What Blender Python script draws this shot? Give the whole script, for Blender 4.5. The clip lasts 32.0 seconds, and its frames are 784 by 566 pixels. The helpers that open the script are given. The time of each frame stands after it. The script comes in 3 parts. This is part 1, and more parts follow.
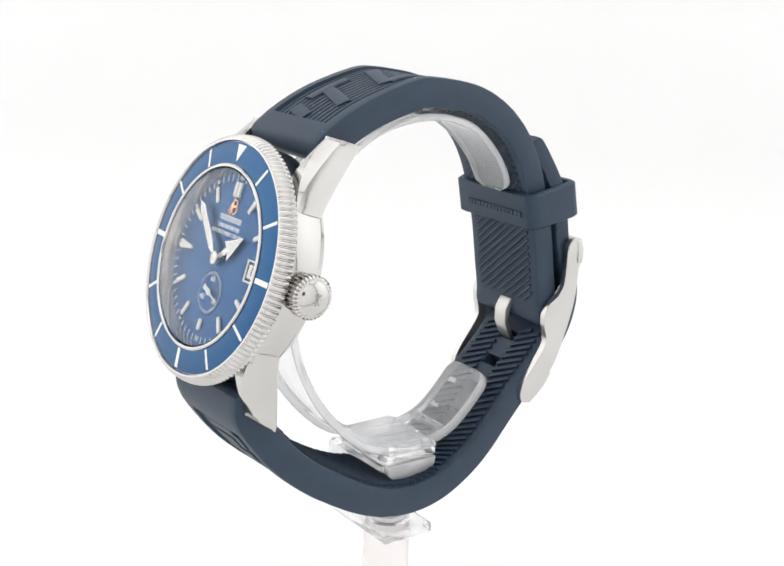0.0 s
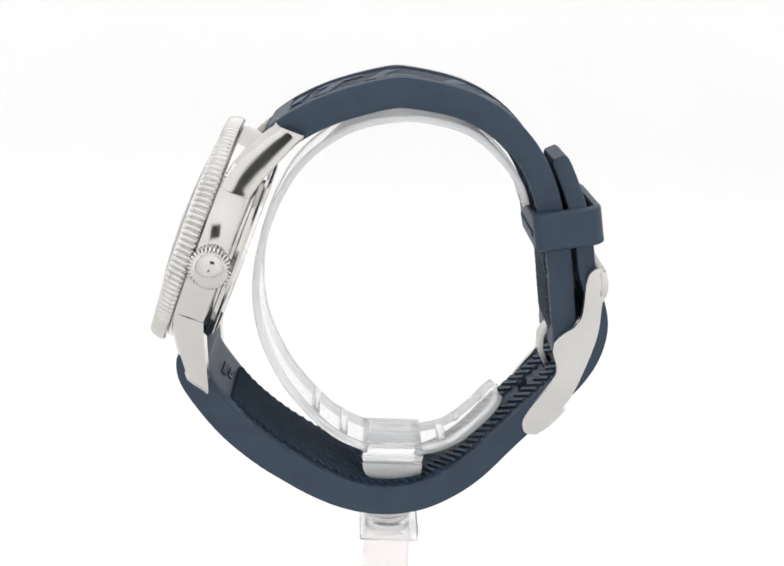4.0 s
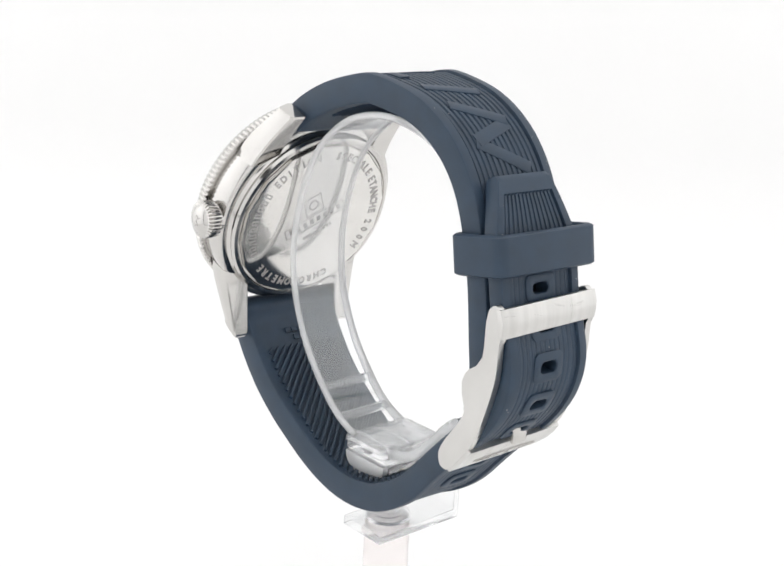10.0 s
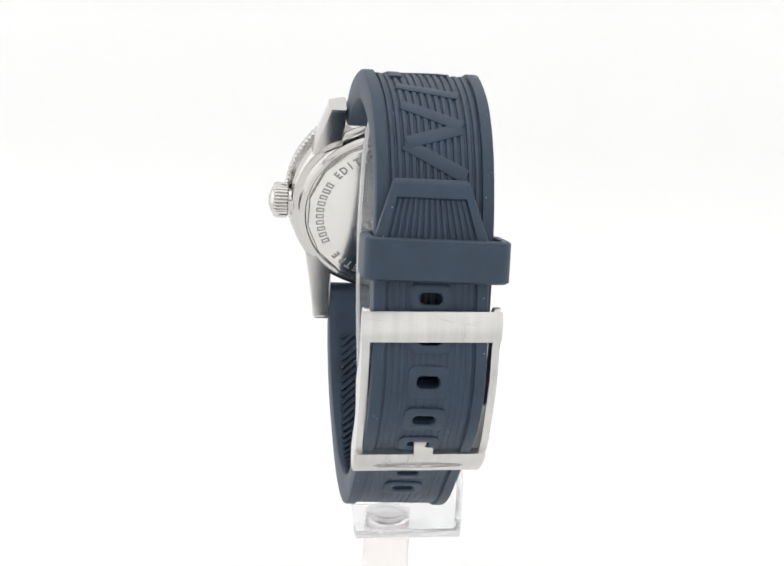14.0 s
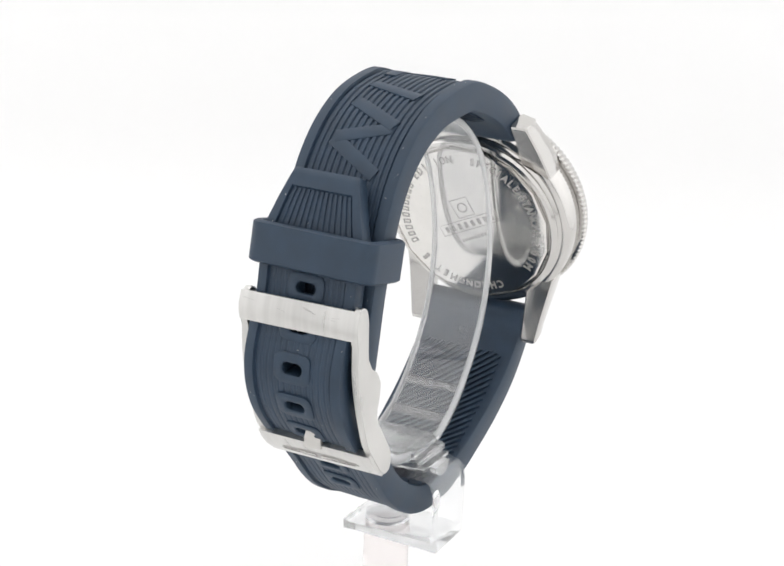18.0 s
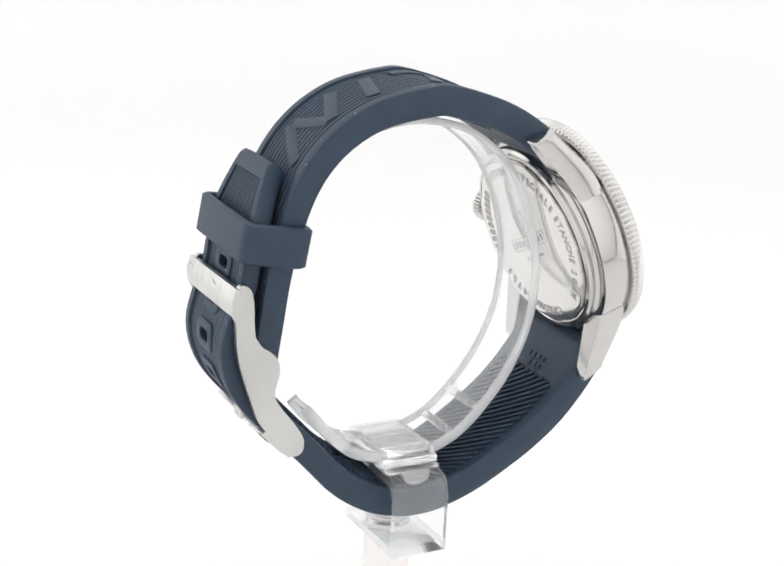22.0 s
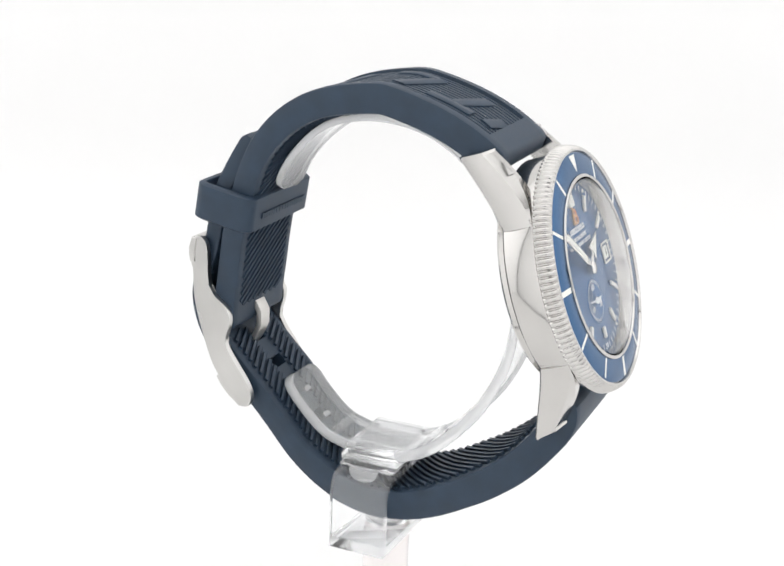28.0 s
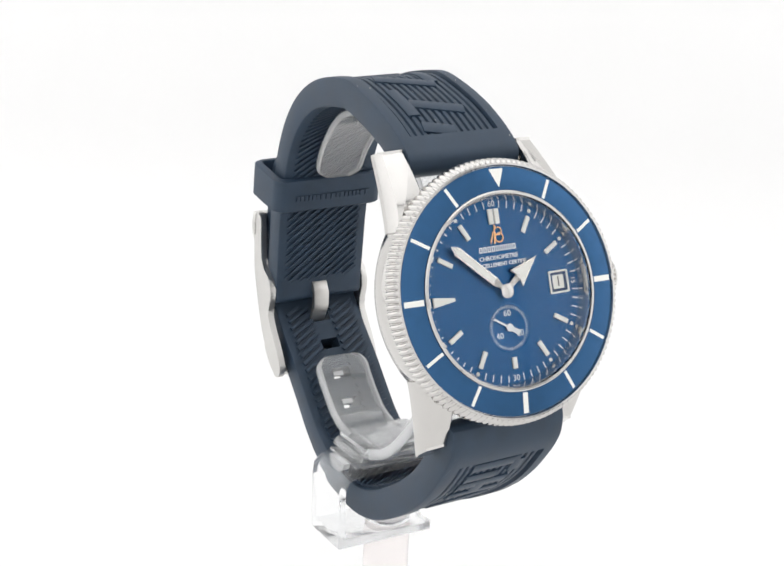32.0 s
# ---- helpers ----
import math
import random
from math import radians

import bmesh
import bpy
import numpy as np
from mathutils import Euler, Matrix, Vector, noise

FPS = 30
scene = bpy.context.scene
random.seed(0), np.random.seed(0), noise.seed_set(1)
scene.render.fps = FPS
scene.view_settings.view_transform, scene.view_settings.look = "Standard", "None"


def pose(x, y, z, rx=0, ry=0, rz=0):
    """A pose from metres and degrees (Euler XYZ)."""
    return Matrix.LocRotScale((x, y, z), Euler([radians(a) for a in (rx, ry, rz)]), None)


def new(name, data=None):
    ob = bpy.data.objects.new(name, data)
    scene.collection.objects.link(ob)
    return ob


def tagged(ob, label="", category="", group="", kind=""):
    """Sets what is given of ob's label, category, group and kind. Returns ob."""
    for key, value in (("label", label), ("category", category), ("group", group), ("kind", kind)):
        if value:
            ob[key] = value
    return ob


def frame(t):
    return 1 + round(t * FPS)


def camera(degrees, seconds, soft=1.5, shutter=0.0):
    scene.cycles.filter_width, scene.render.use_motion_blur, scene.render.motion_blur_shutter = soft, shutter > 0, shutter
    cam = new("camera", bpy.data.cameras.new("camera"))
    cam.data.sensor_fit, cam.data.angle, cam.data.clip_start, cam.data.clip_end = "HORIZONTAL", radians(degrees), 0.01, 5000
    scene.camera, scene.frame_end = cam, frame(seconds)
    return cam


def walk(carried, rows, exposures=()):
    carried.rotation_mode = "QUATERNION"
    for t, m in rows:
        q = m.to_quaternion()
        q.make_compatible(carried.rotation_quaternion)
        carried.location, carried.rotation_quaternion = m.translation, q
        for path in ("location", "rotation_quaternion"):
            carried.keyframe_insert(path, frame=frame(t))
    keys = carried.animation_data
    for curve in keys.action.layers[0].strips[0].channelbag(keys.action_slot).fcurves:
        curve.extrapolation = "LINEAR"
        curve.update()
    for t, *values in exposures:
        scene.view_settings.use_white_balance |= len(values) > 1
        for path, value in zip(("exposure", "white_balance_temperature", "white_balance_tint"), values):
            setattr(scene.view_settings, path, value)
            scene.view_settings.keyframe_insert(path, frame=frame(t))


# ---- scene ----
cam = camera(32.79, 32.0, soft=1.7)
U = 0.000955          # one plan unit in metres, a little under a millimetre
EYE_Z = 0.150         # height of the lens over the tabletop
STILL = pose(0, -220 * U, EYE_Z, 73.332, -2.277, 0.915)
walk(cam, [(0, STILL), (32.0, STILL)])

# ---- light: a white photo tent with glowing diffuser sides and roof, dark room behind the lens ----
scene.view_settings.exposure = 0.0
world = bpy.data.worlds.new("dim_room")
world.use_nodes = True
world.node_tree.nodes["Background"].inputs[0].default_value = (0.085, 0.087, 0.085, 1)
world.node_tree.nodes["Background"].inputs[1].default_value = 1.0
scene.world = world
# the front's strength is an added fill, with no lamp there
GLOW_SIDE, GLOW_ROOF, FILL_FRONT = 1.40, 1.48, 0.97


# ---- materials ----
def material(name, color, rough=0.5, metal=0.0, **more):
    m = bpy.data.materials.new(name)
    m.use_nodes = True
    b = m.node_tree.nodes["Principled BSDF"]
    b.inputs["Base Color"].default_value = (*color, 1)
    b.inputs["Roughness"].default_value = rough
    b.inputs["Metallic"].default_value = metal
    for k, v in more.items():
        b.inputs[k.replace("_", " ")].default_value = v
    return m


def grain(m, scale, low, high, stretch=(1, 1, 1), bump=0.0, rough=None, detail=4.0, bump_scale=None):
    """Varies the base colour between low and high times itself, with fine relief and uneven gloss."""
    nt = m.node_tree
    b = nt.nodes["Principled BSDF"]
    tc = nt.nodes.new("ShaderNodeTexCoord")
    mp = nt.nodes.new("ShaderNodeMapping")
    mp.inputs["Scale"].default_value = stretch
    no = nt.nodes.new("ShaderNodeTexNoise")
    no.inputs["Scale"].default_value = scale
    no.inputs["Detail"].default_value = detail
    nt.links.new(tc.outputs["Object"], mp.inputs["Vector"])
    nt.links.new(mp.outputs["Vector"], no.inputs["Vector"])
    c = b.inputs["Base Color"].default_value[:3]
    ramp = nt.nodes.new("ShaderNodeValToRGB")
    ramp.color_ramp.elements[0].position = 0.3
    ramp.color_ramp.elements[1].position = 0.7
    ramp.color_ramp.elements[0].color = (*(x * low for x in c), 1)
    ramp.color_ramp.elements[1].color = (*(min(1, x * high) for x in c), 1)
    nt.links.new(no.outputs["Fac"], ramp.inputs["Fac"])
    nt.links.new(ramp.outputs["Color"], b.inputs["Base Color"])
    if rough:
        rr = nt.nodes.new("ShaderNodeMapRange")
        rr.inputs["To Min"].default_value, rr.inputs["To Max"].default_value = rough
        nt.links.new(no.outputs["Fac"], rr.inputs["Value"])
        nt.links.new(rr.outputs["Result"], b.inputs["Roughness"])
    if bump:
        n2 = nt.nodes.new("ShaderNodeTexNoise")
        n2.inputs["Scale"].default_value = bump_scale or scale * 4
        n2.inputs["Detail"].default_value = 3
        nt.links.new(mp.outputs["Vector"], n2.inputs["Vector"])
        bp = nt.nodes.new("ShaderNodeBump")
        bp.inputs["Strength"].default_value = bump
        bp.inputs["Distance"].default_value = 0.0002
        nt.links.new(n2.outputs["Fac"], bp.inputs["Height"])
        nt.links.new(bp.outputs["Normal"], b.inputs["Normal"])
    return m


def glowing(name, color, strength, spot, reach, edge):
    """Diffuser fabric given its own glow with an added hot spot: brightest at spot, falling to edge times that at reach
    metres.
    """
    m = material(name, (0.3, 0.3, 0.3), 0.9)
    nt = m.node_tree
    b = nt.nodes["Principled BSDF"]
    b.inputs["Emission Color"].default_value = (*color, 1)
    tc = nt.nodes.new("ShaderNodeTexCoord")
    far = nt.nodes.new("ShaderNodeVectorMath")
    far.operation = "DISTANCE"
    far.inputs[1].default_value = spot
    nt.links.new(tc.outputs["Object"], far.inputs[0])
    mr = nt.nodes.new("ShaderNodeMapRange")
    mr.interpolation_type = "SMOOTHSTEP"
    mr.inputs["From Max"].default_value = reach
    mr.inputs["To Min"].default_value, mr.inputs["To Max"].default_value = strength, strength * edge
    nt.links.new(far.outputs["Value"], mr.inputs["Value"])
    nt.links.new(mr.outputs["Result"], b.inputs["Emission Strength"])
    return m


RUBBER = grain(material("navy_rubber", (0.0198, 0.0385, 0.066), 0.5, Specular_IOR_Level=0.46), 260, 0.86, 1.12, bump=0.05, rough=(0.46, 0.58), bump_scale=9000)
STEEL = grain(material("polished_steel", (0.61, 0.595, 0.575), 0.1, 1.0), 180, 0.95, 1.02, rough=(0.08, 0.15))
BRUSHED = grain(material("brushed_steel", (0.64, 0.63, 0.61), 0.28, 1.0), 900, 0.92, 1.05, (1, 0.08, 0.08), bump=0.06, rough=(0.24, 0.34))
SATIN = grain(material("satin_steel", (0.60, 0.585, 0.56), 0.36, 1.0), 700, 0.95, 1.03, (0.15, 1, 1), bump=0.03, rough=(0.32, 0.4))
BEZEL_BLUE = grain(material("blue_bezel", (0.030, 0.098, 0.215), 0.2, 0.8), 900, 0.94, 1.06, rough=(0.18, 0.25))
DIAL_BLUE = grain(material("blue_sunray", (0.017, 0.094, 0.24), 0.31, 0.75), 700, 0.95, 1.05, rough=(0.27, 0.34))
# dial blue darkened: shade inside the date window, put into the colour
WELL_SHADE = material("date_well_shade", (0.02, 0.05, 0.12), 0.5)
LUME = material("lume_white", (0.82, 0.81, 0.76), 0.45)
PRINT = material("white_print", (0.80, 0.82, 0.84), 0.5)
GOLD = material("rose_gold", (0.85, 0.50, 0.28), 0.22, 1.0)
INK = material("black_ink", (0.02, 0.02, 0.025), 0.5)
ENGRAVED = material("etched_steel", (0.44, 0.43, 0.42), 0.4, 0.95)
CRYSTAL = material("sapphire", (1, 1, 1), 0.0, 0.0, Transmission_Weight=1.0, IOR=1.2, Specular_IOR_Level=0.3)
ACRYLIC = grain(material("clear_acrylic", (0.97, 0.975, 0.98), 0.015, 0.0, Transmission_Weight=0.93, IOR=1.1, Coat_Weight=0.8, Coat_Roughness=0.01), 90, 0.995, 1.0)
MILKY = grain(material("moulded_acrylic", (0.97, 0.975, 0.98), 0.02, 0.0, Transmission_Weight=0.88, IOR=1.11, Coat_Weight=0.9, Coat_Roughness=0.02), 120, 0.99, 1.0)
BAND = material("moulded_band", (0.97, 0.975, 0.98), 0.02, 0.0, Transmission_Weight=0.93, IOR=1.06, Coat_Weight=1.0, Coat_Roughness=0.02)
# whitened acrylic: light caught in clear edges is put into the colour
LIT_EDGE = material("acrylic_lit_edge", (0.98, 0.982, 0.985), 0.05, 0.0, Transmission_Weight=0.68, IOR=1.08, Coat_Weight=1.0, Coat_Roughness=0.02)
FROST = material("frosted_acrylic", (0.985, 0.945, 0.935), 0.35, 0.0, Transmission_Weight=0.85, IOR=1.12)
PAPER = grain(material("white_paper", (0.84, 0.837, 0.833), 0.75), 6, 0.985, 1.01)
LAMP_WHITE = (1.0, 1.0, 1.004)
LEFT_GLOW = glowing("glowing_left_fabric", LAMP_WHITE, GLOW_SIDE, (-0.308, 0.06, 0.24), 0.34, 0.55)
RIGHT_GLOW = glowing("glowing_right_fabric", LAMP_WHITE, GLOW_SIDE * 0.95, (0.308, 0.06, 0.26), 0.34, 0.55)
ROOF_GLOW = glowing("glowing_roof_fabric", LAMP_WHITE, GLOW_ROOF, (0.0, 0.06, 0.466), 0.36, 0.6)
# front fabric made to glow as added fill for dial and strap
FRONT_FILL = glowing("front_fabric_fill", LAMP_WHITE, FILL_FRONT, (0.0, -0.17, 0.22), 0.40, 0.5)
DARK = grain(material("dark_room", (0.26, 0.26, 0.262), 0.9), 2, 0.8, 1.2)


# ---- mesh helpers ----
def part(name, bm, mat, parent=None, label="", smooth=40):
    bmesh.ops.remove_doubles(bm, verts=bm.verts, dist=1e-7)
    bmesh.ops.recalc_face_normals(bm, faces=bm.faces)
    me = bpy.data.meshes.new(name)
    for f in bm.faces:
        f.smooth = smooth > 0
    for e in bm.edges:
        if smooth and len(e.link_faces) == 2 and e.calc_face_angle(0) > radians(smooth):
            e.smooth = False
    bm.to_mesh(me)
    bm.free()
    me.materials.append(mat)
    ob = new(name, me)
    if parent:
        ob.parent = parent
    if label:
        tagged(ob, label)
    return ob


def loft(rings, bm=None, caps=True, loop=False):
    """Joins closed rings of points into a skin."""
    bm = bm or bmesh.new()
    vs = [[bm.verts.new(p) for p in r] for r in rings]
    n = len(rings[0])
    for a, b in zip(vs, vs[1:] + ([vs[0]] if loop else [])):
        for i in range(n):
            j = (i + 1) % n
            bm.faces.new((a[i], a[j], b[j], b[i]))
    if caps and not loop:
        bm.faces.new(vs[0][::-1])
        bm.faces.new(vs[-1])
    return bm


def lathe(profile, seg=96, bm=None, closed=True, wobble=None):
    """Turns a profile of (r, w) about the w axis, in plan units."""
    rings = []
    for i in range(seg):
        a = 2 * math.pi * i / seg
        rings.append([Vector((r * math.sin(a) * U, r * math.cos(a) * U, w * U)) for r, w in (wobble(profile, i) if wobble else profile)])
    bm = bm or bmesh.new()
    vs = [[bm.verts.new(p) for p in r] for r in rings]
    n = len(profile)
    for i in range(seg):
        a, b = vs[i], vs[(i + 1) % seg]
        for k in range(n if closed else n - 1):
            m = (k + 1) % n
            bm.faces.new((a[k], a[m], b[m], b[k]))
    return bm


def prism(outline, lo, hi, bm=None, bevel=0.0):
    """A plate with the outline (x, y), from lo to hi along z, in plan units."""
    bm = bm or bmesh.new()
    a = [bm.verts.new((x * U, y * U, lo * U)) for x, y in outline]
    b = [bm.verts.new((x * U, y * U, hi * U)) for x, y in outline]
    n = len(outline)
    fs = [bm.faces.new(a[::-1]), bm.faces.new(b)]
    fs += [bm.faces.new((a[i], a[(i + 1) % n], b[(i + 1) % n], b[i])) for i in range(n)]
    if bevel:
        es = {e for f in fs[:2] for e in f.edges}
        bmesh.ops.bevel(bm, geom=list(es), offset=bevel * U, segments=2, affect="EDGES", profile=0.6)
    return bm


def box(cx, cy, cz, sx, sy, sz, bm=None, bevel=0.0):
    return prism([(cx - sx / 2, cy - sy / 2), (cx + sx / 2, cy - sy / 2), (cx + sx / 2, cy + sy / 2), (cx - sx / 2, cy + sy / 2)],
                 cz - sz / 2, cz + sz / 2, bm, bevel)


def rounded(w, h, r, k=4):
    """Outline of a rounded rectangle of half sizes w and h."""
    out = []
    for cx, cy, a0 in ((w - r, h - r, 0), (r - w, h - r, 90), (r - w, r - h, 180), (w - r, r - h, 270)):
        for i in range(k + 1):
            a = radians(a0 + 90 * i / k)
            out.append((cx + r * math.cos(a), cy + r * math.sin(a)))
    return out


def moved(bm, m):
    bm.transform(m)
    return bm


def shift(x, y, z=0.0, turn=0.0):
    """A move in plan units after a clockwise turn in degrees about z."""
    return Matrix.Translation((x * U, y * U, z * U)) @ Matrix.Rotation(radians(-turn), 4, "Z")


def writing(word, size, depth=0.03, bold=0.0):
    """The word as a bmesh in plan units, centred, with Blender's own font."""
    cu = bpy.data.curves.new("words", "FONT")
    cu.body, cu.size, cu.align_x, cu.align_y, cu.extrude, cu.resolution_u, cu.offset = word, size * U, "CENTER", "CENTER", depth * U, 2, bold * size * U
    ob = bpy.data.objects.new("words", cu)
    me = bpy.data.meshes.new_from_object(ob)
    bm = bmesh.new()
    bm.from_mesh(me)
    bpy.data.objects.remove(ob)
    bpy.data.meshes.remove(me)
    return bm


def join(bm, other, m=Matrix()):
    me = bpy.data.meshes.new("join")
    other.transform(m)
    other.to_mesh(me)
    other.free()
    bm.from_mesh(me)
    bpy.data.meshes.remove(me)
    return bm


# ---- the setting: paper sweep, tent, dark room ----
def sweep():
    prof = [(-0.16, 0.0)] + [(0.16 + 0.07 * math.sin(a), 0.07 - 0.07 * math.cos(a)) for a in [math.pi / 2 * i / 14 for i in range(15)]] + [(0.23, 0.46)]
    bm = bmesh.new()
    rows = [[bm.verts.new((x, y, z)) for x in (-0.30, 0.30)] for y, z in prof]
    for a, b in zip(rows, rows[1:]):
        bm.faces.new((a[0], a[1], b[1], b[0]))
    under = [[bm.verts.new((v.co.x, v.co.y + (0.004 if i > 8 else 0), v.co.z - (0.004 if i < 12 else 0))) for v in r] for i, r in enumerate(rows)]
    for a, b in zip(under, under[1:]):
        bm.faces.new((a[1], a[0], b[0], b[1]))
    ob = part("floor", bm, PAPER)
    return tagged(ob, "seamless white paper sweep, tabletop curving up into backdrop", "backdrop", kind="structure")


def slab(name, mat, lo, hi, label, category):
    bm = bmesh.new()
    bmesh.ops.create_cube(bm, size=1)
    for v in bm.verts:
        v.co = Vector([l + (h - l) * (c + 0.5) for l, h, c in zip(lo, hi, v.co)])
    return tagged(part(name, bm, mat, smooth=0), label, category, kind="structure")


sweep()
slab("wall_left", LEFT_GLOW, (-0.312, -0.16, 0), (-0.304, 0.23, 0.44), "glowing white diffuser side of the photo tent", "tent wall")
slab("wall_right", RIGHT_GLOW, (0.304, -0.16, 0), (0.312, 0.23, 0.44), "glowing white diffuser side of the photo tent", "tent wall")
slab("ceiling", ROOF_GLOW, (-0.303, -0.16, 0.462), (0.303, 0.23, 0.47), "glowing white diffuser roof of the photo tent", "ceiling")
OPEN_X, OPEN_LO, OPEN_HI = 0.022, 0.12, 0.166
# front panels round the opening; their glow is added fill
slab("wall_front_left", FRONT_FILL, (-0.303, -0.175, 0), (-OPEN_X, -0.17, 0.46), "white diffuser front of the tent, its glow added as fill", "tent wall")
slab("wall_front_right", FRONT_FILL, (OPEN_X, -0.175, 0), (0.303, -0.17, 0.46), "white diffuser front of the tent, its glow added as fill", "tent wall")
slab("wall_front_top", FRONT_FILL, (-OPEN_X + 0.001, -0.175, OPEN_HI), (OPEN_X - 0.001, -0.17, 0.46), "white diffuser front of the tent, its glow added as fill", "tent wall")
slab("wall_front_bottom", FRONT_FILL, (-OPEN_X + 0.001, -0.175, 0), (OPEN_X - 0.001, -0.17, OPEN_LO), "white diffuser front of the tent, its glow added as fill", "tent wall")
slab("room_floor", DARK, (-0.8, -1.4, -0.014), (0.8, 0.6, -0.006), "dark tabletop under the photo tent", "table top")
slab("wall_room", DARK, (-0.8, -1.42, -0.006), (0.8, -1.405, 1.1), "dark wall of the room behind the lens", "wall")


# ---- the wristwatch: everything hangs on one empty at its lowest point ----
BASE = -106.0
AXIS_X = 1.0          # the turning axis passes this far to the crown side of the watch's middle


LEAN = 0.029          # the watch leans a little towards nine o'clock


def P(x, y, z):
    return Vector(((x - LEAN * (z + 62)) * U, y * U, (z - BASE + LEAN * x) * U))


watch = tagged(new("wristwatch"), "steel diver's wristwatch with blue dial, blue bezel and navy rubber strap", "watch")
TILT = radians(19.0)
CASE_X = -0.40
CASE = Matrix.Translation(P(CASE_X, -33.4, -57.58)) @ Matrix.Rotation(-LEAN, 4, "Y") @ Matrix(((1, 0, 0, 0), (0, math.sin(TILT), -math.cos(TILT), 0), (0, math.cos(TILT), math.sin(TILT), 0), (0, 0, 0, 1)))


def on_case(name, bm, mat, parent, label="", smooth=40):
    return part(name, moved(bm, CASE), mat, parent, label, smooth)


# -- straps --
def ease(a, b, t):
    t = min(max(t, 0.0), 1.0)
    return a + (b - a) * t * t * (3 - 2 * t)


class Band:
    """A strap's middle line in the plane of the watch, with its outward side."""

    def __init__(self, points, side, tail=False):
        self.tail = tail
        pts = [Vector(p) for p in points]
        pts = [pts[0] * 2 - pts[1]] + pts + [pts[-1] * 2 - pts[-2]]
        dense = []
        for a, b, c, d in zip(pts, pts[1:], pts[2:], pts[3:]):
            for i in range(24):
                t = i / 24
                dense.append(0.5 * (2 * b + (c - a) * t + (2 * a - 5 * b + 4 * c - d) * t * t + (3 * b - a - 3 * c + d) * t ** 3))
        dense.append(pts[-2])
        for _ in range(44):
            dense = [dense[0]] + [(a + 2 * b + c) / 4 for a, b, c in zip(dense, dense[1:], dense[2:])] + [dense[-1]]
        self.d = [0.0]
        for a, b in zip(dense, dense[1:]):
            self.d.append(self.d[-1] + (b - a).length)
        self.line, self.side, self.length = dense, side, self.d[-1]

    def at(self, s):
        s = min(max(s, 0.0), self.length)
        i = min(max(int(np.searchsorted(self.d, s)) - 1, 0), len(self.line) - 2)
        f = (s - self.d[i]) / max(self.d[i + 1] - self.d[i], 1e-9)
        p = self.line[i].lerp(self.line[i + 1], f)
        j, k = max(i - 3, 0), min(i + 4, len(self.line) - 1)
        t = (self.line[k] - self.line[j]).normalized()
        return p, t, Vector((-t.y, t.x)) * self.side

    def point(self, s, x, h):
        p, t, n = self.at(s)
        q = p + n * h
        # the tail half runs a little askew from the case to the buckle, and its lean straightens behind
        behind = min(max((q.x + 30) / 55, 0.0), 1.0)
        away = -0.45 - 0.3 * behind ** 2
        if self.tail:
            away += 0.6 * behind + LEAN * max(q.y + 62, 0.0) * ease(0.0, 1.0, (q.x - 6) / 16)
        return P(x + away, q.x + 0.2 * behind ** 2, q.y)


UPPER = Band([(-21.6, -41.1), (-17.4, -37.9), (-11.2, -34.8), (-3.1, -32.4), (0.8, -32.2), (8.7, -33.6), (14.3, -36.2), (18.6, -39.8), (21.9, -44.5),
              (24.3, -50.6), (26.3, -58.6), (27.5, -67.0), (28.1, -71.0), (28.4, -73.6), (28.5, -76.4)], 1)
LOWER = Band([(-33.95, -76.5), (-34.2, -79.8), (-32.6, -83.1), (-27.6, -89.4), (-22.0, -94.2), (-17.4, -97.2), (-12.8, -99.9), (-8.1, -101.9), (-3.7, -102.9),
              (0.7, -103.0), (5.3, -102.1), (10.0, -99.8), (14.3, -96.5), (18.8, -91.5), (22.4, -87.6), (28.0, -82.0), (32.0, -76.6), (33.7, -71.0), (32.9, -66.0),
              (31.2, -61.0), (30.3, -56.0), (28.9, -50.6), (27.1, -45.8), (25.2, -41.8)], -1, True)


def upper_width(s):
    return ease(10.0, 9.05, (s - 8) / 45)


def lower_width(s):
    tip = LOWER.length - s
    return ease(10.25, 8.6, (s - 8) / 50) if tip > 9.5 else 8.6 - (9.5 - tip) * 0.33


def upper_thick(s):
    return ease(5.0, 4.2, (s - 20) / 40)


def lower_thick(s):
    return ease(ease(5.3, 4.5, (s - 45) / 25), 3.0, (s - 84) / 20)


# the columns across a strap: rims at the edges, fine lengthwise ribs between
COLS = [(-1.0, 0), (-0.985, 0), (-0.955, 0), (-0.80, 0), (-0.785, 1)]
RIBS = 13
for i in range(RIBS):
    a0, da = -0.77 + 1.54 * i / RIBS, 1.54 / RIBS
    COLS += [(a0 + da * 0.08, 1), (a0 + da * 0.22, 2), (a0 + da * 0.72, 2), (a0 + da * 0.86, 1)]
COLS += [(0.785, 1), (0.80, 0), (0.955, 0), (0.985, 0), (1.0, 0)]
TAIL_RIBS = LOWER.length - 12.0


def sunk(s, kind, full):
    """Depth of the sunk panel: deep with clear ribs near the case, shallow towards the buckle."""
    far = min(max((s - 20) / 30, 0.0), 1.0)
    floor = 0.80 - 0.26 * far
    rib = (0.36 - 0.14 * far) if not (full and s > 56) or s > TAIL_RIBS else 0.09
    return 0.0 if kind == 0 else floor if kind == 1 else floor - rib


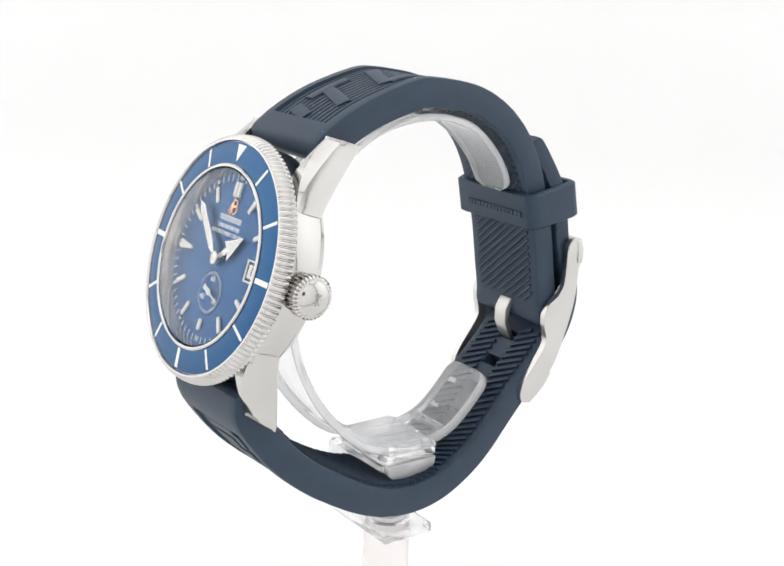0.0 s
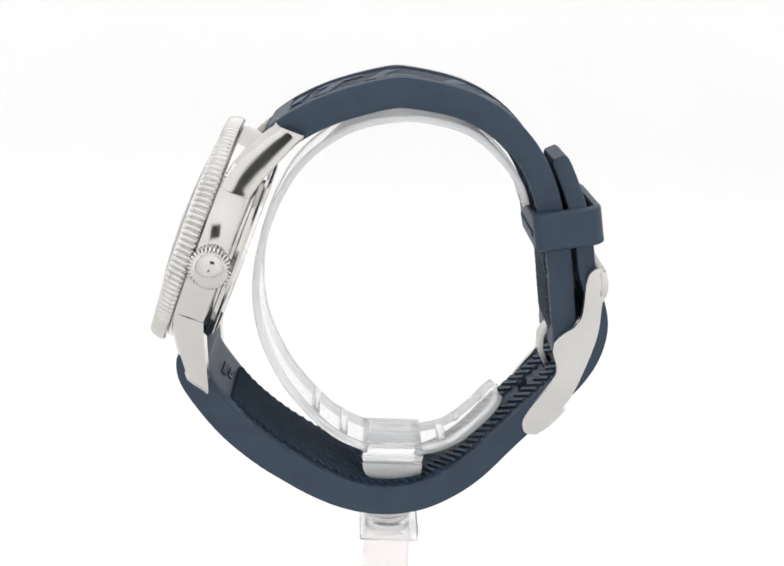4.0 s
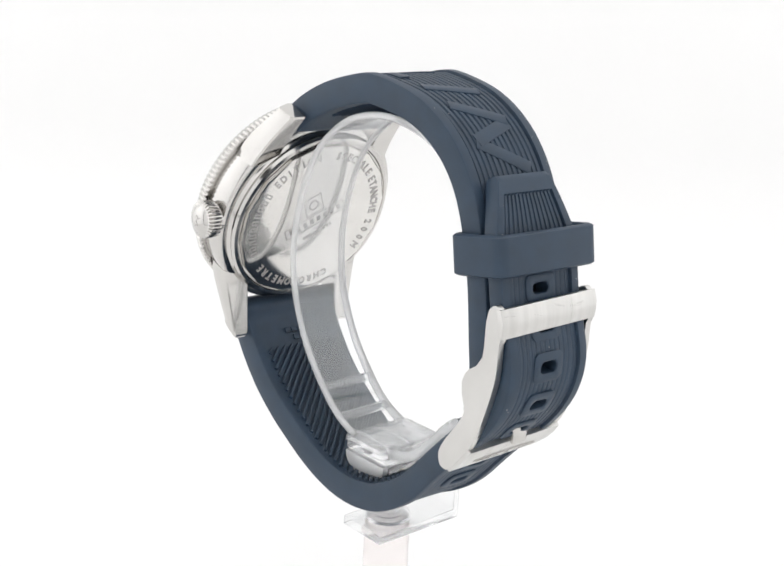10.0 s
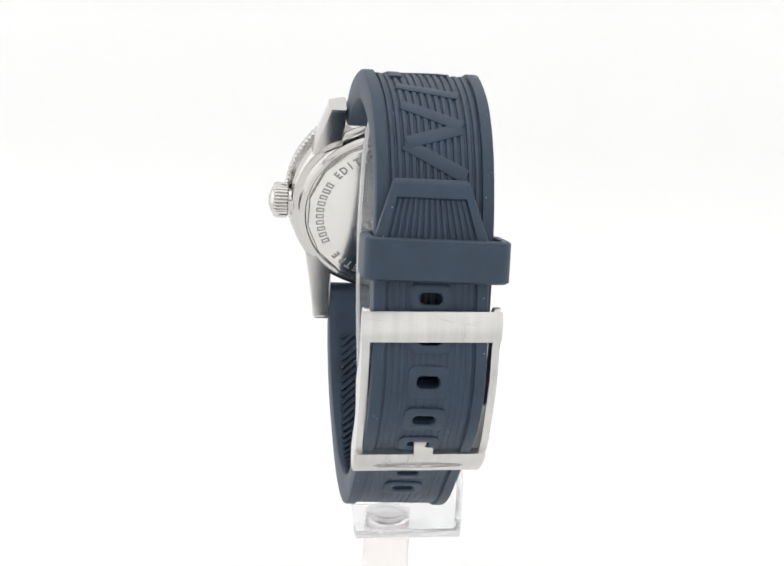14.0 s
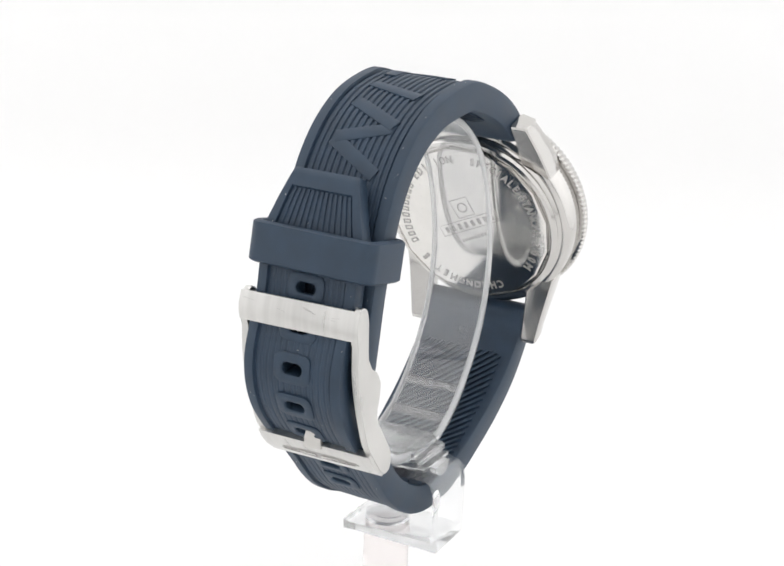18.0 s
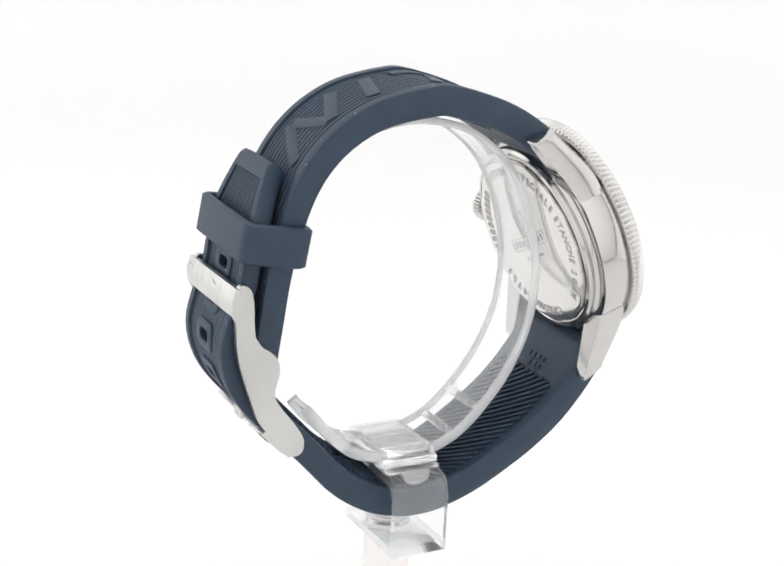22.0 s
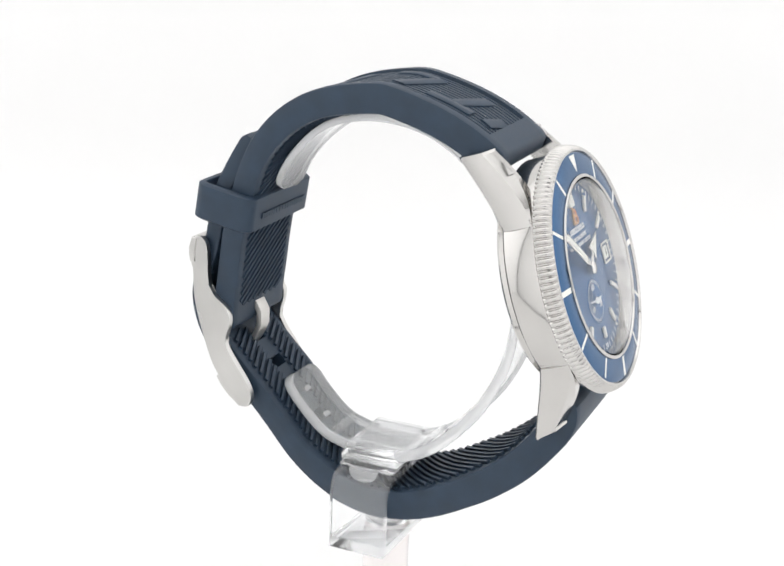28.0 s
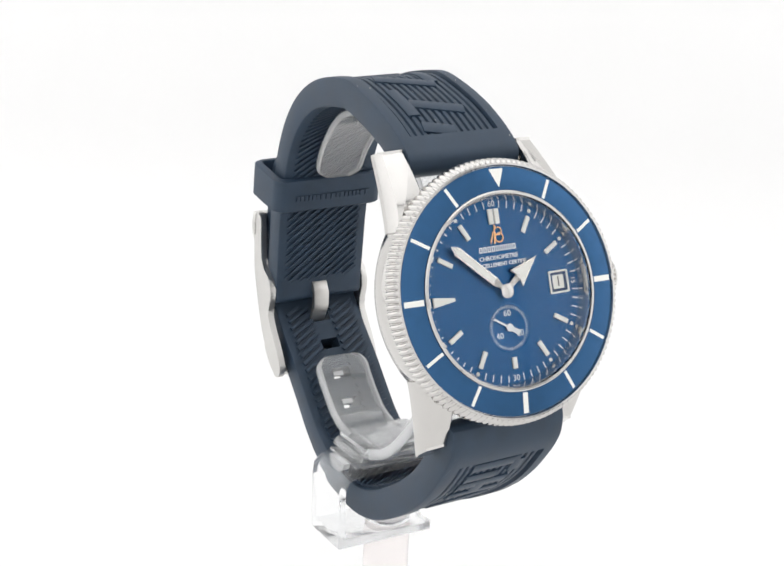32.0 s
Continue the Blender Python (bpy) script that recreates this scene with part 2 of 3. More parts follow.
def strap(name, band, width, thick, panel, holes, label):
    """Sweeps the strap's section along its band, with the sunk ribbed panel and slots right through."""
    rows = list(np.arange(0.0, band.length, 0.55)) + [band.length]
    for s in holes + [panel[0], panel[1]]:
        rows += [s - 1.05, s + 1.05] if s in holes else [s - 0.12, s + 0.12]
    rows = sorted(r for r in set(round(float(r), 3) for r in rows) if r <= band.length)
    rows = [r for i, r in enumerate(rows) if i == 0 or r - rows[i - 1] > 0.05]
    bm = bmesh.new()
    top, low = [], []
    for s in rows:
        w, t = width(s), thick(s)
        end = min(s, band.length - s)
        pinch = 1.0 if end > 1.6 else math.sqrt(max(1 - (1 - end / 1.6) ** 2, 0.02))
        k = 1.0 if panel[0] < s < panel[1] else 0.0
        r1, r2 = [], []
        for a, kind in COLS:
            edge = 0.42 if abs(a) == 1.0 else 0.12 if abs(a) > 0.98 else 0.0
            h = t / 2 * pinch - (edge if pinch > 0.5 else 0) - sunk(s, kind, holes) * k * pinch
            r1.append(bm.verts.new(band.point(s, a * w, h)))
            r2.append(bm.verts.new(band.point(s, a * w, -(t / 2 * pinch - (edge if pinch > 0.5 else 0)))))
        top.append(r1)
        low.append(r2)
    n = len(COLS)
    slot = set()
    for s in holes:
        for i in range(len(rows) - 1):
            mid = (rows[i] + rows[i + 1]) / 2
            if abs(mid - s) < 1.05:
                w = width(s)
                for c in range(n - 1):
                    if abs((COLS[c][0] + COLS[c + 1][0]) / 2 * w) < 1.95:
                        slot.add((i, c))
    for i in range(len(rows) - 1):
        for c in range(n - 1):
            if (i, c) in slot:
                for (di, dc), (p, q) in {(-1, 0): ((i, c), (i, c + 1)), (1, 0): ((i + 1, c), (i + 1, c + 1)), (0, -1): ((i, c), (i + 1, c)), (0, 1): ((i, c + 1), (i + 1, c + 1))}.items():
                    if (i + di, c + dc) not in slot:
                        bm.faces.new((top[p[0]][p[1]], top[q[0]][q[1]], low[q[0]][q[1]], low[p[0]][p[1]]))
                continue
            bm.faces.new((top[i][c], top[i][c + 1], top[i + 1][c + 1], top[i + 1][c]))
            bm.faces.new((low[i][c], low[i + 1][c], low[i + 1][c + 1], low[i][c + 1]))
        for c in (0, n - 1):
            bm.faces.new((top[i][c], top[i + 1][c], low[i + 1][c], low[i][c]))
    for i in (0, len(rows) - 1):
        for c in range(n - 1):
            bm.faces.new((top[i][c], top[i][c + 1], low[i][c + 1], low[i][c]))
    return part(name, bm, RUBBER, watch, label, 30)


def stroke(band, s0, x0, s1, x1, w, h0, h1, bm=None, n=6):
    """A straight bar from (s0, x0) to (s1, x1), in short pieces that follow the band."""
    bm = bm or bmesh.new()
    d = Vector((s1 - s0, x1 - x0)).normalized()
    q = Vector((-d.y, d.x)) * w / 2
    rings = []
    for i in range(n + 1):
        c = Vector((s0 + (s1 - s0) * i / n, x0 + (x1 - x0) * i / n))
        a, b = c + q, c - q
        a2, b2 = c + q * 0.86, c - q * 0.86
        rings.append([band.point(a.x, a.y, h0), band.point(b.x, b.y, h0), band.point(b.x, b.y, h1 - 0.1), band.point(b2.x, b2.y, h1), band.point(a2.x, a2.y, h1), band.point(a.x, a.y, h1 - 0.1)])
    return loft(rings, bm)


HOLE_STEP = 6.09
TAIL_END = LOWER.length
HOLES = [TAIL_END - 17.9 - HOLE_STEP * i for i in range(8)]
upper = strap("buckle_strap", UPPER, upper_width, upper_thick, (5.0, UPPER.length - 3.0), [], "navy rubber strap half, ribbed sunk panel, diagonal grip ribs inside")
lower = strap("tail_strap", LOWER, lower_width, lower_thick, (6.6, LOWER.length - 3.4), HOLES, "navy rubber strap half with slots and tapered tip")


def grips(band, thick, s0, s1, x0, x1, slope, parent, pitch=1.15, rise=0.5):
    """Diagonal ribs moulded on the inner face between s0 and s1, x0 and x1: one mesh."""
    bm = bmesh.new()
    step = pitch * math.sqrt(1 + slope * slope) / abs(slope)
    reach = (s1 - s0) / abs(slope)
    c = x0 - reach
    while c < x1 + reach:
        # the line x = c + (s - s0) / slope, clipped to the field
        xa, xb = c, c + (s1 - s0) / slope
        lo, hi = 0.0, 1.0
        for edge, sign in ((x0, 1), (x1, -1)):
            da, db = (xa - edge) * sign, (xb - edge) * sign
            if da < 0 and db < 0:
                hi = -1
            elif da < 0:
                lo = max(lo, da / (da - db))
            elif db < 0:
                hi = min(hi, da / (da - db))
        if hi - lo > 0.02 and (hi - lo) * math.hypot(s1 - s0, xb - xa) > 1.0:
            sa, sb = s0 + (s1 - s0) * lo, s0 + (s1 - s0) * hi
            t = thick((sa + sb) / 2) / 2
            stroke(band, sa, xa + (xb - xa) * lo, sb, xa + (xb - xa) * hi, pitch * 0.55, -t + 0.25, -t - rise, bm, max(2, int((sb - sa) / 1.5)))
        c += step
    return part("grip_ribs", bm, RUBBER, parent, "diagonal rubber ribs")


grips(UPPER, upper_thick, 9.0, UPPER.length - 5.0, -7.2, 7.2, -0.78, upper, rise=0.22)
grips(LOWER, lower_thick, 11.5, 53.0, -8.0, 8.0, 1.1, lower)
for x0, x1 in ((-6.9, -2.1), (2.1, 6.9)):
    grips(LOWER, lower_thick, 53.6, 86.0, x0, x1, 0.55, lower, 1.3)

# raised plain bars in the sunk panels
for band, thick, parent, bars in (
        (UPPER, upper_thick, upper, [(5.6, 0.6, 7.0, -4.6), (9.6, -4.5, 17.2, -4.5), (10.3, 4.9, 12.9, -3.6), (18.6, 4.6, 22.0, -4.8), (19.4, 4.5, 25.4, 4.5), (30.0, 4.8, 32.8, -4.8),
                                     (35.9, 4.5, 40.1, -4.6), (40.5, -4.4, 43.4, 4.2), (43.6, 4.5, 48.4, -4.7)]),
        (LOWER, lower_thick, lower, [(8.4, 4.4, 8.4, -4.4), (8.4, 4.4, 11.6, 4.4), (11.8, 1.5, 11.8, -4.4), (14.4, 4.6, 14.4, -4.6), (14.4, 0.0, 18.0, 0.0), (18.2, 4.6, 18.2, -4.6),
                                     (21.2, 4.6, 24.6, -4.6), (24.8, -4.4, 27.4, 4.4)])):
    for s0, x0, s1, x1 in bars:
        t = thick(s0) / 2
        part("raised_bar", stroke(band, s0, x0, s1, x1, 2.15, t - 1.0, t - 0.1 - 0.1 * min(s0 / 30, 1)), RUBBER, parent)

for s in HOLES:
    t = lower_thick(s) / 2
    bm = bmesh.new()
    outer, inner = rounded(2.2, 3.15, 1.25), rounded(0.88, 1.75, 0.8)
    rings = [[LOWER.point(s + a * f, x * g, h) for a, x in o] for o, f, g, h in
             ((outer, 1.0, 1.0, t - 0.9), (outer, 1.0, 1.0, t - 0.26), (outer, 0.9, 0.94, t - 0.12), (inner, 1.2, 1.1, t - 0.12), (inner, 1.0, 1.0, t - 0.28), (inner, 1.0, 1.0, t - 1.2))]
    part("slot_rim", loft(rings, bm, loop=True), RUBBER, lower)
for k in range(2):
    for i in range(4 - k):
        bm = bmesh.new()
        stroke(LOWER, 8.3 + k * 1.6, -2.6 + i * 1.45, 8.3 + k * 1.6, -1.5 + i * 1.45, 1.0, -2.4, -2.95, bm, 1)
        part("moulded_mark", bm, RUBBER, lower)

# a little dust on the rubber
rnd = random.Random(11)
for band, width, thick, parent in ((UPPER, upper_width, upper_thick, upper), (LOWER, lower_width, lower_thick, lower)):
    bm = bmesh.new()
    for _ in range(46):
        s0 = rnd.uniform(3, band.length - 3)
        x0 = rnd.uniform(0.82, 0.97) * width(s0) * rnd.choice((-1, 1)) if rnd.random() < 0.5 else rnd.uniform(-0.75, 0.75) * width(s0)
        h = thick(s0) / 2 - (0.0 if abs(x0) > 0.8 * width(s0) else 0.45)
        r = rnd.uniform(0.035, 0.085)
        c = band.point(s0, x0, h)
        stretch = rnd.uniform(0.6, 1.8)
        v = [bm.verts.new(c + Vector(d) * r * U) for d in ((1, 0, 0), (-1, 0, 0), (0, stretch, 0), (0, -stretch, 0), (0, 0, 1), (0, 0, -1))]
        for i in (0, 1):
            for j in (2, 3):
                for k in (4, 5):
                    bm.faces.new((v[i], v[j], v[k]))
    tagged(part("dust", bm, LUME, parent, "tiny pale dust specks", 0), kind="stuff")

# -- keeper loop round both layers --
def keeper():
    p, t, n = Vector((27.35, -53.45)), Vector((0.17, -0.985)), Vector((0.985, 0.17))
    rings = []
    half_w, half_h = 10.9, 5.75
    for along, grow in ((-3.2, -0.35), (-2.9, 0), (2.9, 0), (3.2, -0.35)):
        rings.append([(along, x, y) for x, y in rounded(half_w + grow, half_h + grow, 2.0, 6)])
    for along, grow in ((3.2, 0.2), (2.9, 0), (-2.9, 0), (-3.2, 0.2)):
        rings.append([(along, x, y) for x, y in rounded(half_w - 1.5 + grow, half_h - 1.3 + grow, 0.8, 6)])
    pts = [[P(x, (p + t * a + n * y).x, (p + t * a + n * y).y) for a, x, y in r] for r in rings]
    k = part("keeper_loop", moved(loft(pts, loop=True), Matrix.Translation((-0.65 * U, 0.2 * U, 0))), RUBBER, watch, "navy rubber keeper loop")
    bm = bmesh.new()
    rnd = random.Random(4)
    x = -7.6
    while x < 6.6:
        w = rnd.uniform(0.5, 0.9)
        q0 = p + n * (-half_h - 0.07)
        c = [q0, q0 + t]
        vs = [[P(xx, (a + n * d).x, (a + n * d).y) for xx, a in ((x, c[0]), (x + w, c[0]), (x + w, c[1]), (x, c[1]))] for d in (0, 0.3)]
        loft(vs, bm)
        x += w + 0.22
    tagged(part("embossed_mark", bm, RUBBER, k), kind="stuff")


keeper()


# -- buckle: it hangs straight, without the watch's lean --
def PB(x, y, z):
    return P(x - 0.25 + LEAN * (z + 62), y + 0.2, z - LEAN * x)


def plate_yz(outline, x0, x1, bevel=0.18):
    """A plate with an outline in the plane of the watch, between x0 and x1."""
    bm = bmesh.new()
    a = [bm.verts.new(PB(x0, y, z)) for y, z in outline]
    b = [bm.verts.new(PB(x1, y, z)) for y, z in outline]
    n = len(outline)
    f1, f2 = bm.faces.new(a), bm.faces.new(b[::-1])
    for i in range(n):
        bm.faces.new((a[i], b[i], b[(i + 1) % n], a[(i + 1) % n]))
    if bevel:
        bmesh.ops.bevel(bm, geom=list({e for f in (f1, f2) for e in f.edges}), offset=bevel * U, segments=2, affect="EDGES", profile=0.6)
    return bm


def smooth_outline(pts, k=5):
    out = []
    n = len(pts)
    v = [Vector(p) for p in pts]
    for i in range(n):
        a, b, c, d = v[i - 1], v[i], v[(i + 1) % n], v[(i + 2) % n]
        for j in range(k):
            t = j / k
            out.append(tuple(0.5 * (2 * b + (c - a) * t + (2 * a - 5 * b + 4 * c - d) * t * t + (3 * b - a - 3 * c + d) * t ** 3)))
    return out


def ribbon(points, half, x0, x1, bevel=0.12):
    """A bent plate of thickness 2 * half that follows points in the plane of the watch."""
    v = [Vector(p) for p in points]
    left, right = [], []
    for i, p in enumerate(v):
        t = (v[min(i + 1, len(v) - 1)] - v[max(i - 1, 0)]).normalized()
        q = Vector((-t.y, t.x)) * half
        left.append(tuple(p + q))
        right.append(tuple(p - q))
    return plate_yz(left + right[::-1], x0, x1, bevel)


buckle = tagged(new("buckle"), "brushed steel pin buckle")
buckle.parent = watch
SIDE = smooth_outline([(32.4, -59.6), (31.0, -61.2), (30.7, -66.8), (30.0, -69.4), (27.2, -71.6), (26.3, -74.2), (26.9, -76.6), (27.2, -78.2), (26.3, -80.2), (23.0, -84.7), (21.9, -87.2),
                       (22.3, -89.0), (23.6, -89.4), (25.0, -88.6), (28.8, -84.0), (30.5, -80.8), (32.7, -74.3), (33.6, -70.0), (33.8, -65.4), (34.3, -63.8), (34.1, -61.4), (33.5, -60.0)], 4)
for x0, x1 in ((9.15, 10.3), (-10.3, -9.15)):
    part("side_arm", plate_yz(SIDE, x0, x1), BRUSHED, buckle, smooth=12)
part("top_bar", ribbon([(33.45, -60.0), (33.95, -61.9), (34.05, -63.0), (33.8, -64.4)], 0.55, -10.45, 10.45, 0.2), BRUSHED, buckle, smooth=20)
rnd = random.Random(7)
bm = bmesh.new()
for _ in range(7):
    x0, y0 = rnd.uniform(-8.5, 8.0), rnd.uniform(0.8, 3.4)
    dx, dy = rnd.uniform(0.6, 2.6), rnd.uniform(-0.5, 0.35)
    w = rnd.uniform(0.02, 0.05)
    vs = []
    for d in (0.5, 0.556):
        q = []
        for x, y in ((x0, y0), (x0 + dx, y0 + dy), (x0 + dx, y0 + dy + w), (x0, y0 + w)):
            f = min(max(y, 0.1), 4.0) / 4.1
            q.append(PB(x, 33.55 + 0.42 * math.sin(f * math.pi) + d, -60.2 - 4.1 * f))
        vs.append(q)
    loft(vs, bm)
tagged(part("scuff", bm, ENGRAVED, buckle, "fine scuffs on the steel bar", 0), kind="stuff")
foot = part("lower_bar", ribbon([(24.0, -89.2), (26.0, -87.6), (27.6, -85.9), (28.7, -84.4)], 0.55, -10.2, 10.2, 0.2), BRUSHED, buckle, smooth=20)
bm = bmesh.new()
for sgn in (-1, 1):
    for i, (l, o) in enumerate(((6.6, 0.0), (5.4, 0.34), (3.8, 0.64))):
        vs = []
        for d in (0.5, 0.78):
            base = Vector((26.1, -87.6)) + Vector((0.75, -0.66)) * d
            up = Vector((0.62, 0.78))
            vs.append([PB(x, (base + up * y).x, (base + up * y).y) for x, y in ((sgn * 0.5, o - 0.1), (sgn * l, o + 0.25), (sgn * l, o + 0.38), (sgn * 0.5, o + 0.2))])
        loft(vs, bm)
part("winged_crest", bm, STEEL, foot)
# thin darker plate under the wings: a recess's shaded outline put into colour
bm = bmesh.new()
vs = []
for d in (0.5, 0.6):
    base = Vector((26.1, -87.6)) + Vector((0.75, -0.66)) * d
    up = Vector((0.62, 0.78))
    vs.append([PB(x, (base + up * y).x, (base + up * y).y) for x, y in ((-7.1, 0.25), (-1.2, -0.5), (1.2, -0.5), (7.1, 0.25), (6.6, 0.75), (1.3, 1.5), (0, 1.75), (-1.3, 1.5), (-6.6, 0.75))])
part("crest_shade_plate", loft(vs, bm), ENGRAVED, foot)
part("tongue", ribbon([(27.6, -72.4), (26.2, -73.0), (25.3, -74.6), (25.3, -77.0), (26.4, -79.4), (28.2, -82.0), (29.3, -83.8), (29.1, -85.2)], 0.45, -1.75, 1.25), SATIN, buckle)
bm = bmesh.new()
bmesh.ops.create_cone(bm, segments=16, radius1=0.8 * U, radius2=0.8 * U, depth=19 * U, cap_ends=True)
part("hinge_pin", moved(bm, Matrix.Translation(PB(0, 28.3, -75.4)) @ Matrix.Rotation(radians(90), 4, "Y")), STEEL, buckle)

# -- case --
case = on_case("case", lathe([(0, -6.5), (16.4, -6.5), (17.0, -6.35), (17.25, -5.95), (17.5, -5.75), (18.3, -5.7), (18.75, -5.5), (18.95, -5.15), (19.0, -1.0), (18.93, -0.65), (18.7, -0.42), (14.6, -0.42), (14.6, -1.5), (0, -1.5)], 192), STEEL, watch, "polished steel watch case", 30)


def lug(sx, st):
    """One horn of the case: it starts with a step on the round flank; a flat outer side, a broad bevel at the front, a blunt tip."""
    rings = []
    inn = 10.25
    start, stop = 10.9, (23.2 if st > 0 else 21.6)
    for k in range(25):
        f = k / 24
        t = start + (stop - start) * f
        out = 15.7 - 2.2 * f
        lo = -5.6 - 4.9 * f ** 1.25
        hi = -0.75 - 4.9 * max((f - 0.16) / 0.84, 0.0) ** 1.55
        ch = ease(0.3, 1.05, f / 0.75)
        wide = ease(0.3, 2.7, f / 0.75)
        side = [(out - 0.05 - 0.16 * (2 * j / 6 - 1) ** 2, lo + 0.3 + (hi - ch - lo - 0.3) * j / 6) for j in range(7)]
        r = [(inn, lo + 0.25), (inn + 0.25, lo), (out - 0.5, lo)] + side + [(out - wide, hi), (inn + 0.3, hi), (inn, hi - 0.3)]
        mx, mw = (inn + out) / 2, (lo + hi) / 2
        pull = 0.06 if k in (0, 24) else 0.0
        cut = 0.32 * f ** 3 if st < 0 else 0.0
        rings.append([Vector((sx * (x + (mx - x) * pull) * U, st * (t + cut * (hi - w)) * U, (w + (mw - w) * pull) * U)) for x, w in r])
        if k in (0, 23):
            back = 0.12 if k == 0 else 0.9 * (stop - start) / 24
            rings.append([Vector((sx * x * U, st * (t + back + cut * (hi - w)) * U, w * U)) for x, w in r])
    return on_case("lug", loft(rings), STEEL, case, "polished steel lug with broad front bevel", 20)


for sx in (-1, 1):
    for st in (-1, 1):
        lug(sx, st)
for st in (-1, 1):
    bm = bmesh.new()
    bmesh.ops.create_cone(bm, segments=14, radius1=0.8 * U, radius2=0.8 * U, depth=20.6 * U, cap_ends=True)
    on_case("spring_bar", moved(bm, shift(0, st * 20.2, -6.2) @ Matrix.Rotation(radians(90), 4, "Y")), STEEL, case)

# -- back of the case: screwed ring with flats, plate with engraving --
BACK = grain(material("mirror_steel", (0.74, 0.725, 0.70), 0.1, 1.0), 300, 0.96, 1.03, rough=(0.07, 0.15))
back = on_case("case_back", lathe([(0, -6.4), (17.1, -6.4), (17.3, -7.1), (16.9, -7.5), (16.3, -7.65), (16.1, -7.4), (0, -7.4)], 96), STEEL, watch, "polished steel case back, engraved", 30)
FLATS = 16
rim = [(15.9 * math.sin(2 * math.pi * (i + 0.5) / FLATS), 15.9 * math.cos(2 * math.pi * (i + 0.5) / FLATS)) for i in range(FLATS)]
on_case("back_plate", prism([(x, y) for x, y in rim], -8.15, -7.35, bevel=0.6), BACK, back, "sixteen-sided polished plate", 20)


def block_glyph(w, h, pen, depth=0.06):
    """A plain open block of a letter's size."""
    bm = bmesh.new()
    for x, y, sx, sy in ((-w / 2 + pen / 2, 0, pen, h), (w / 2 - pen / 2, 0, pen, h), (0, h / 2 - pen / 2, w - 2 * pen, pen), (0, -h / 2 + pen / 2, w - 2 * pen, pen)):
        box(x, y, 0, sx, sy, depth, bm)
    return bm


def ring_words(words, radius, size, w):
    """Engraved words round the back, tops outward, read from behind. Each word: text, first angle, step (degrees, clockwise from behind)."""
    for text, a0, step in words:
        for i, ch in enumerate(text):
            if ch == " ":
                continue
            a = a0 + step * i
            glyph = block_glyph(size * 0.42, size * 0.72, size * 0.11) if ch == "|" else moved(writing(ch, size * 1.06, bold=0.028), Matrix.Diagonal((0.82, 1, 1, 1)))
            m = Matrix.Rotation(radians(180), 4, "Y") @ shift(radius * math.sin(radians(a)), radius * math.cos(radians(a)), -w, a)
            on_case("engraved_bar" if ch == "|" else "engraved_letter", moved(glyph, m), ENGRAVED, back, smooth=0)


ring_words([("CHRONOMETRE", 155, 7.1), ("||||||||||", 243, 6.0), ("EDITION", 308, 6.4), ("SPECIALE", 6, 5.8), ("ETANCHE", 55, 5.5), ("200M", 98, 7.6)], 13.5, 2.1, -8.19)
tiltm = Matrix.Rotation(radians(180), 4, "Y") @ Matrix.Rotation(radians(27), 4, "Z")
plates = [(0, 1.1, 13.0, 0.14), (0, -1.1, 13.0, 0.14), (-6.5, 0, 0.14, 2.3), (6.5, 0, 0.14, 2.3)]      # a long frame
plates += [(-5.2 + i * 1.5, 0, 0.75, 1.2) for i in range(8)]                                         # bars in it
plates += [(2.3, 3.5, 0.14, 3.8), (-1.5, 3.5, 0.14, 3.8), (0.4, 5.4, 3.8, 0.14), (0.4, 1.6, 3.8, 0.14)]  # a square frame
plates += [(-3.0 + i * 0.75, -2.9, 0.4, 0.75) for i in range(9)]                                     # a row of small bars
for x, y, sx, sy in plates:
    on_case("engraved_bar", moved(box(x, y, 8.17, sx, sy, 0.06), tiltm), ENGRAVED, back, smooth=0)
on_case("engraved_ring", moved(lathe([(0.8, 8.14), (1.05, 8.14), (1.05, 8.2), (0.8, 8.2)], 20), tiltm @ shift(0.4, 3.5)), ENGRAVED, back, smooth=0)

# -- crown --
def crown():
    seg = 96
    def teeth(prof, i):
        k = 1.0 if i % 3 else 0.9
        return [(r * (k if r > 2.7 else 1), w) for r, w in prof]
    m = shift(0, -0.3, -3.6) @ Matrix.Rotation(radians(90), 4, "Y")
    c = on_case("crown", moved(lathe([(0, 19.4), (2.8, 19.4), (3.35, 19.65), (3.42, 21.7), (3.1, 22.15), (2.6, 22.25), (2.3, 22.55), (1.3, 22.95), (0, 23.05)], seg, wobble=teeth), m), STEEL, watch, "fluted steel winding crown", 25)
    on_case("crown_tube", moved(lathe([(0, 18.4), (2.3, 18.4), (2.3, 19.45), (0, 19.45)], 40), m), STEEL, c)
    bm = bmesh.new()
    for a in (-35, 35, 0):
        join(bm, box(0, 0, 22.95, 0.22, 2.0, 0.25), Matrix.Rotation(radians(a), 4, "Z"))
    on_case("crown_crest", moved(bm, m), STEEL, c)


crown()

